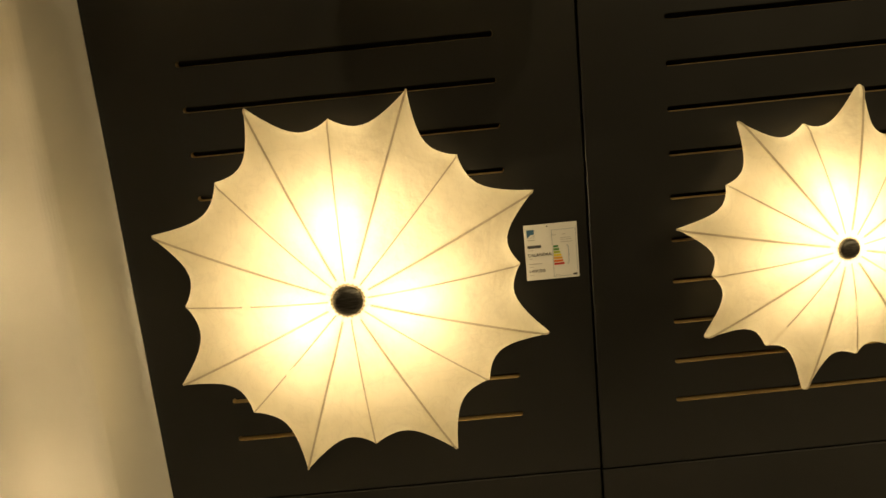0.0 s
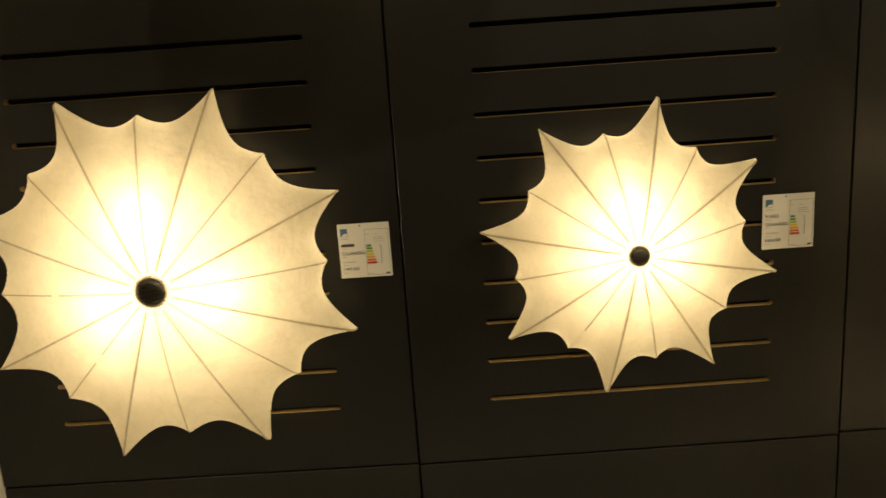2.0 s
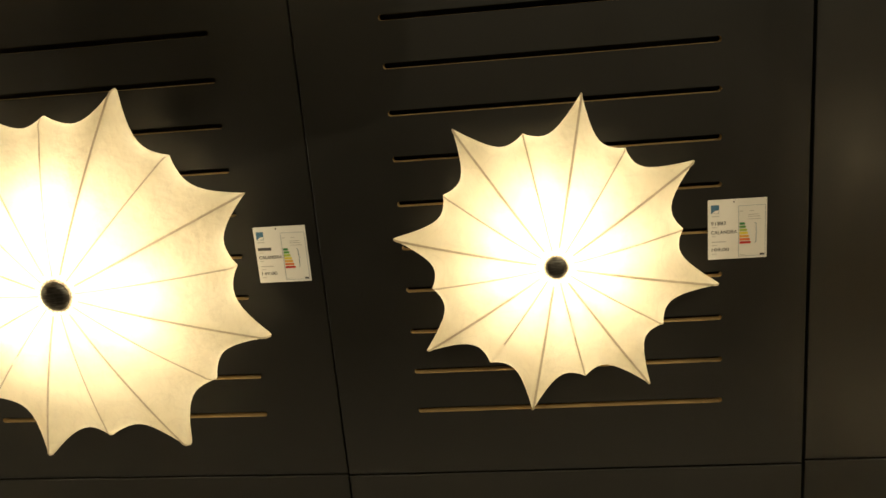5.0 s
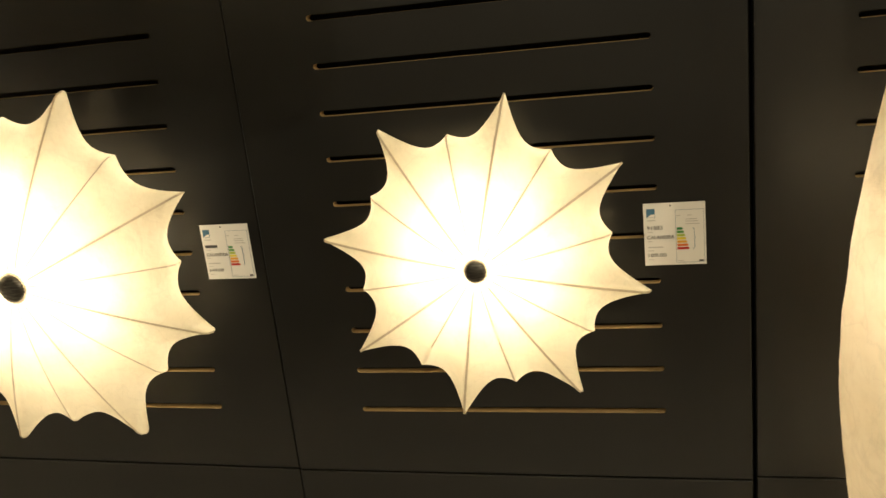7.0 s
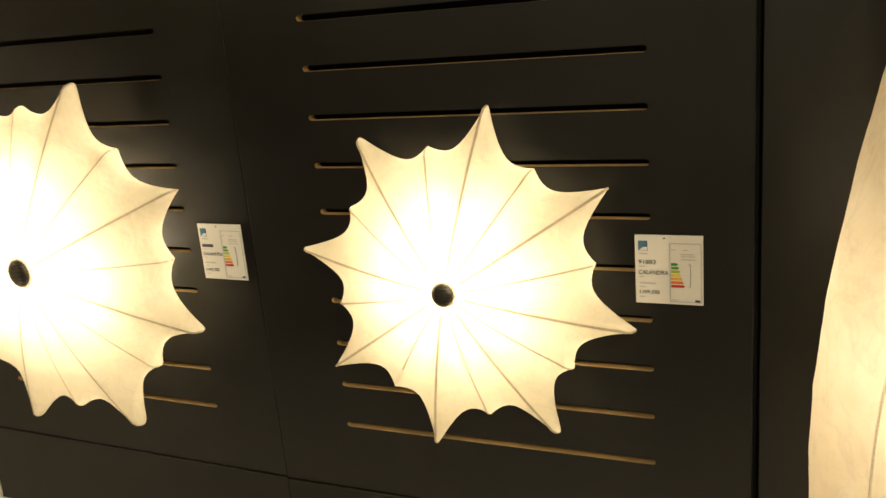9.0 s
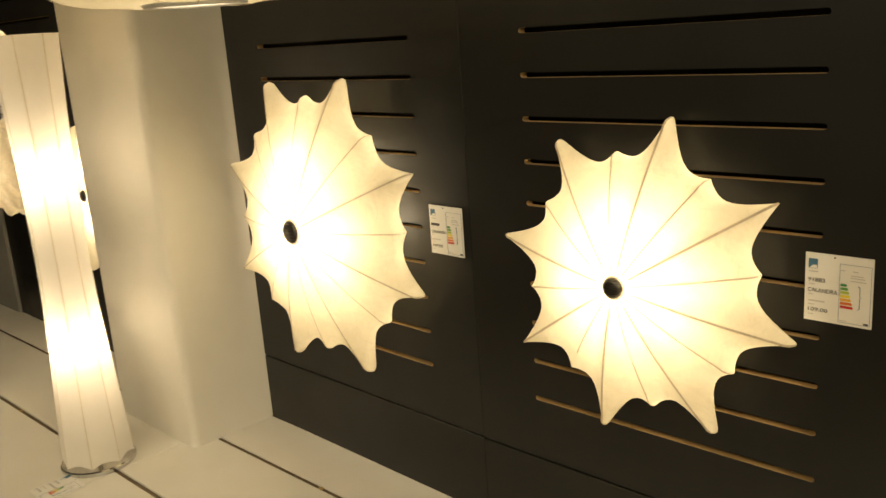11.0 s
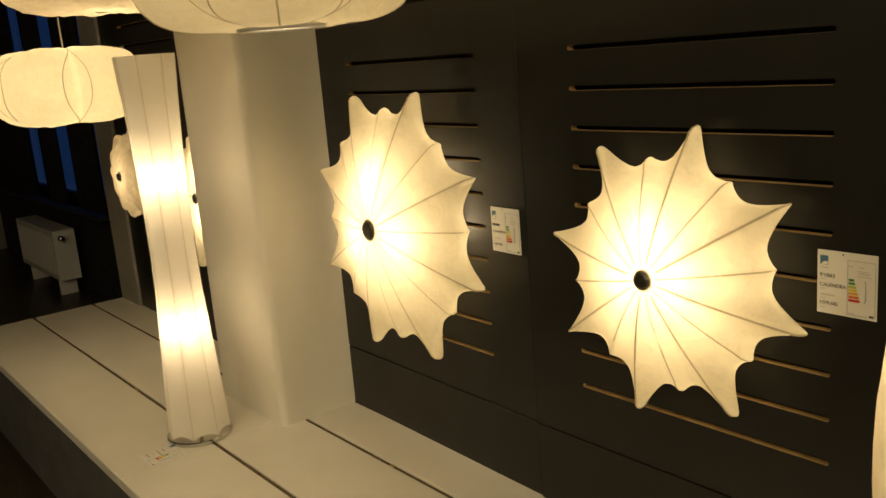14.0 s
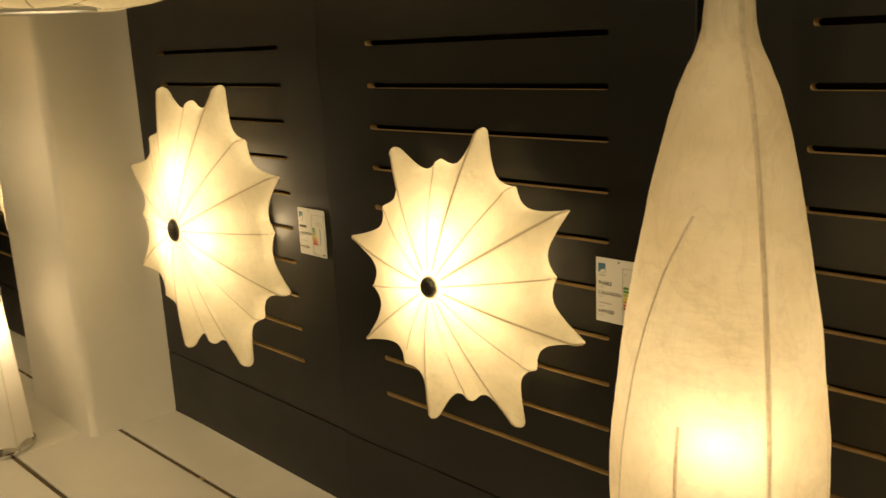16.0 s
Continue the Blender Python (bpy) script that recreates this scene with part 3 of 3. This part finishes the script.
# ---- pendant cocoon lamps ----
def pendant(place, radius, high, lobes, wires, skin_mat, crumple, watts, label, turn=0.0, dent=0.07, mouth=0.0, boxy=0.62):
    """A flattened pumpkin with meridian wires; place is its lowest point. wires: their angles within a lobe, in degrees."""
    lamp = base("pendant_lamp", place, label, "lamp", "lit cocoon lamps hanging from the ceiling")
    v0 = max(0.05, (mouth / radius) ** (1 / boxy))

    def at(a, v):
        k = ((a - turn) / (2 * math.pi / lobes) + 0.5) % 1.0
        fall = dent - dent * math.sin(math.pi * k) ** 0.7
        c, out = math.cos(v), abs(math.sin(v)) ** boxy
        r = radius * out * (1 - fall * out)
        return Vector((r * math.cos(a), r * math.sin(a), high / 2 - high / 2 * math.copysign(abs(c) ** 0.8, c) * (1 - 0.8 * fall * out)))

    bm, rings, n = bmesh.new(), [], lobes * 20
    for i in range(37):
        v = v0 + (math.pi - 0.05 - v0) * i / 36
        ring = []
        for j in range(n):
            a = turn + 2 * math.pi * j / n
            p = at(a, v)
            p += (p - Vector((0, 0, high / 2))).normalized() * crumple * (noise.noise(p * 16) + 0.5 * noise.noise(p * 40))
            ring.append(bm.verts.new(p))
        rings.append(ring)
    skin(bm, rings)
    shade = part("shade", bm, skin_mat, lamp, "cream translucent cocoon skin", smooth=True)
    for j in range(lobes):
        for w in wires:
            middle, edge = turn + 2 * math.pi * j / lobes, math.copysign(math.pi / lobes, w)

            def way(v):         # the two wires at a seam part at the waist and meet at its ends
                return middle + (edge - (edge - radians(w)) * math.sin(v) ** 2.2 if w else 0.0)

            a = middle + radians(w)
            path = [v0 + (math.pi - 0.06 - v0) * i / 40 for i in range(41)]
            part("rib", ribbon([at(way(v), v) for v in path], lambda p: Vector((-math.sin(a), math.cos(a), 0)), 0.0034, lambda p: (p - Vector((0, 0, high / 2))).normalized() * (0.001 + crumple * 0.4)), M_RIB, shade)
    if mouth:
        part("mouth_ring", lathe([(mouth + 0.004, 0.004), (mouth + 0.004, -0.002), (mouth - 0.003, -0.003), (mouth - 0.003, 0.003), (mouth + 0.004, 0.004)], 48), M_ENAMEL, lamp, "white ring round the lower opening", smooth=True)
    part("cable", tube([(0, 0, high - 0.01), (0, 0, ROOM[4] - place[2] - 0.02)], 0.003, 8), M_CABLE, lamp)
    part("ceiling_rose", lathe([(0, ROOM[4] - place[2]), (0.05, ROOM[4] - place[2]), (0.05, ROOM[4] - place[2] - 0.02), (0, ROOM[4] - place[2] - 0.026)], 32), M_NICKEL, lamp)
    bulb((place[0], place[1], place[2] + high * 0.55), watts, 0.04)
    return lamp


pendant((0.337, 1.06, 1.562), 0.270, 0.26, 5, (-28, 0, 28), M_SKIN, 0.0025, 1.25, "lit cream pumpkin-shaped cocoon lamp hanging before the panels", turn=radians(-29.5), dent=0.2, mouth=0.08, boxy=0.33)
pendant((-1.397, 1.153, 1.350), 0.268, 0.262, 5, (-26, 26), M_SKIN, 0.006, 3.0, "lit cream lobed cocoon lamp hanging over the platform", turn=radians(-46), dent=0.2, boxy=0.4)
pendant((-0.492, 1.005, 1.662), 0.258, 0.22, 8, (), M_SKIN_CRINKLED, 0.013, 2.2, "lit cream crinkled cocoon lamp hanging over the platform", dent=0.03, boxy=0.55)


# ---- price cards ----
def flat(x0, x1, z0, z1, y=0.0, t=0.0004):
    return boxed(x0, x1, y - t, y, z0, z1)


def lettering(words, x, z, high, wide, parent, mat, y):
    c = bpy.data.curves.new("lettering", "FONT")
    c.body, c.size, c.extrude = words, 1.0, 0.02
    tmp = bpy.data.objects.new("tmp", c)
    scene.collection.objects.link(tmp)
    bpy.context.view_layer.update()
    me = bpy.data.meshes.new_from_object(tmp.evaluated_get(bpy.context.evaluated_depsgraph_get()))
    bpy.data.objects.remove(tmp)
    xs, ys = [v.co.x for v in me.vertices], [v.co.y for v in me.vertices]
    x_lo, x_hi, y_lo, y_hi = min(xs), max(xs), min(ys), max(ys)
    for v in me.vertices:
        v.co = Vector((x + (v.co.x - x_lo) / (x_hi - x_lo) * wide, y - 0.0003 - v.co.z * 0.01, z + (v.co.y - y_lo) / (y_hi - y_lo) * high))
    me.materials.clear()
    me.materials.append(mat)
    ob = new("lettering", me)
    ob.parent = parent
    return ob


def price_card(place, number, price, label, ink=M_INK):
    """A square card, 98 by 106 mm; its origin is its lower left corner."""
    W, H = 0.098, 0.106
    card = base("price_card", place, label, "price tag", "price cards beside the lamps")
    part("card", boxed(0, W, -0.0025, -0.0005, 0, H, bevel=0.0004, segments=1), M_CARD, card)
    y = -0.0027
    part("logo", flat(0.005, 0.0185, H - 0.024, H - 0.009, y), M_BLUE_INK, card, "blue square mark")
    bm = bmesh.new()
    for a in (((0.006, H - 0.0235), (0.018, H - 0.0235), (0.018, H - 0.018), (0.012, H - 0.0185)),):
        bm.faces.new([bm.verts.new((px, y - 0.0006, pz)) for px, pz in a])
    part("logo_wave", bm, M_CARD, card)
    if number:
        lettering(number, 0.005, H - 0.0445, 0.0062, 0.025, card, M_INK, y)
    else:
        part("text_bar", flat(0.005, 0.030, 0.0615, 0.067, y), ink, card)
    if price:
        lettering("CALANDRA", 0.005, H - 0.0605, 0.0062, 0.0435, card, M_INK, y)
        lettering(price, 0.006, H - 0.092, 0.0068, 0.029, card, M_INK, y)
    else:
        for z0, wide in ((0.0455, 0.0435), (0.014, 0.029)):
            part("text_bar", flat(0.005, 0.005 + wide, z0, z0 + 0.0055, y), ink, card)
    for dz, wide, mat, thick in ((0.0295, 0.013, M_PALE_INK, 0.0016), (0.049, 0.009, M_PALE_INK, 0.0013), (0.065, 0.007, M_PALE_INK, 0.0013), (0.0755, 0.024, M_PALE_INK, 0.002), (0.081, 0.009, M_PALE_INK, 0.0013), (0.0965, 0.008, M_PALE_INK, 0.0013)):
        part("text_bar", flat(0.006, 0.006 + wide, H - dz, H - dz + thick, y), mat, card)
    x0, x1, z0, z1 = 0.0505, 0.0955, 0.004, H - 0.012
    for a in ((x0, x1, z1 - 0.0007, z1), (x0, x1, z0, z0 + 0.0007), (x0, x0 + 0.0007, z0 + 0.0007, z1 - 0.0007), (x1 - 0.0007, x1, z0 + 0.0007, z1 - 0.0007)):
        part("border", flat(*a, y), M_PALE_BLUE, card)
    for dz, a, b in ((0.0105, 0.002, 0.008), (0.0105, 0.019, 0.026), (0.017, 0.016, 0.034), (0.0205, 0.016, 0.036), (0.025, 0.016, 0.038)):
        part("text_bar", flat(x0 + a, x0 + b, z1 - dz, z1 - dz + 0.0012, y), M_PALE_INK, card)
    for k, mat in enumerate(M_BARS):
        zz = z1 - 0.034 - 0.0056 * k
        wide = 0.008 + 0.0016 * k
        bm = bmesh.new()
        bm.faces.new([bm.verts.new((x0 + 0.002 + px, y - 0.0003, zz + pz)) for px, pz in ((0, 0), (wide, 0), (wide + 0.0018, 0.0021), (wide, 0.0042), (0, 0.0042))])
        part("energy_bar", bm, mat, card)
    bx = x0 + 0.027
    pts = [(bx, z1 - 0.031), (bx + 0.0025, z1 - 0.033), (bx + 0.0025, z1 - 0.046), (bx + 0.0045, z1 - 0.048), (bx + 0.0025, z1 - 0.050), (bx + 0.0025, z1 - 0.065), (bx, z1 - 0.067)]
    part("bracket", tube([(px, y - 0.0002, pz) for px, pz in pts], 0.0005, 4), M_BLUE_INK, card)
    part("text_bar", flat(x1 - 0.009, x1 - 0.002, z0 + 0.001, z0 + 0.004, y), M_INK, card)
    part("text_bar", flat(x0 + 0.002, x0 + 0.012, z0 + 0.0025, z0 + 0.0035, y), M_PALE_INK, card)
    c = part("pin", lathe([(0, 0.0012), (0.0012, 0.001), (0.0014, 0.0), (0, 0)], 12), M_INK, card)
    c.rotation_euler, c.location = (math.pi / 2, 0, 0), (W * 0.44, y, H - 0.0045)
    return card


leaning = price_card((0.345, LEAN_Y + LEAN * (EDGE - 0.345) - 0.001, 1.028), "", "149,00", "white square price card pinned beside the large lamp")
leaning.rotation_euler.z = -math.atan(LEAN)
price_card((1.151, WALL_Y, 1.028), "91883", "109,00", "white square price card pinned beside the smaller lamp")
price_card((-2.0, WALL_Y, 1.27), "", "", "white square price card pinned above the quilted lamp")
lying = price_card((-0.552, 0.952, TOP + 0.0006), "", "", "white price card lying on the platform", ink=M_PALE_INK)
lying.rotation_euler = (radians(-90), 0, 0)
lying.location = (-0.538, 0.925, TOP)


# ---- radiator ----
radiator = base("radiator", (-5.1, 1.86, 0.0), "low white double panel radiator under the window", "radiator")
for y in (-0.055, 0.055):
    part("panel", boxed(-0.5, 0.5, y - 0.02, y + 0.02, 0.12, 0.47, bevel=0.008), M_ENAMEL, radiator)
part("grille", boxed(-0.5, 0.5, -0.075, 0.075, 0.471, 0.482, bevel=0.003), M_ENAMEL, radiator, "white top grille")
for x in (-0.503, 0.503):
    part("end_plate", boxed(x - 0.0025, x + 0.0025, -0.075, 0.075, 0.12, 0.47, bevel=0.001, segments=1), M_ENAMEL, radiator)
for i in range(18):
    x = -0.46 + i * 0.054
    part("flute", boxed(x - 0.009, x + 0.009, -0.081, -0.0755, 0.16, 0.44, bevel=0.002, segments=1), M_ENAMEL, radiator)
for x in (-0.36, 0.4):
    part("foot", boxed(x - 0.015, x + 0.015, -0.06, 0.06, 0.0, 0.119, bevel=0.003), M_ENAMEL, radiator)
valve = part("valve", lathe([(0, 0.0), (0.018, 0.0), (0.02, 0.01), (0.018, 0.055), (0, 0.06)], 20), M_CHROME, radiator, "round thermostat valve", smooth=True)
valve.location, valve.rotation_euler = (0.506, -0.03, 0.43), (0, math.pi / 2, 0)


# ---- unseen fill lights on the ceiling, added for the showroom's other lamps ----
def fill_light(x, y):
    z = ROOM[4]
    fixture = base("fill_light", (x, y, z), "unseen round white fill light added on the ceiling", "lamp", "ceiling lights")
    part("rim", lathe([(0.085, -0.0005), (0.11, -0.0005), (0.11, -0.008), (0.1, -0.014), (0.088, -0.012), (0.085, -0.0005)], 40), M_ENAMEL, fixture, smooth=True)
    d = bpy.data.lights.new("fill_lamp", "AREA")
    d.shape, d.size, d.energy, d.color = "DISK", 0.16, FILL_WATTS, FILL_COLOUR
    ob = new("fill_lamp", d)
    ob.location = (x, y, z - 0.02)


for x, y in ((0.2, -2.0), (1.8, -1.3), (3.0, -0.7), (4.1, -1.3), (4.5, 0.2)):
    fill_light(x, y)
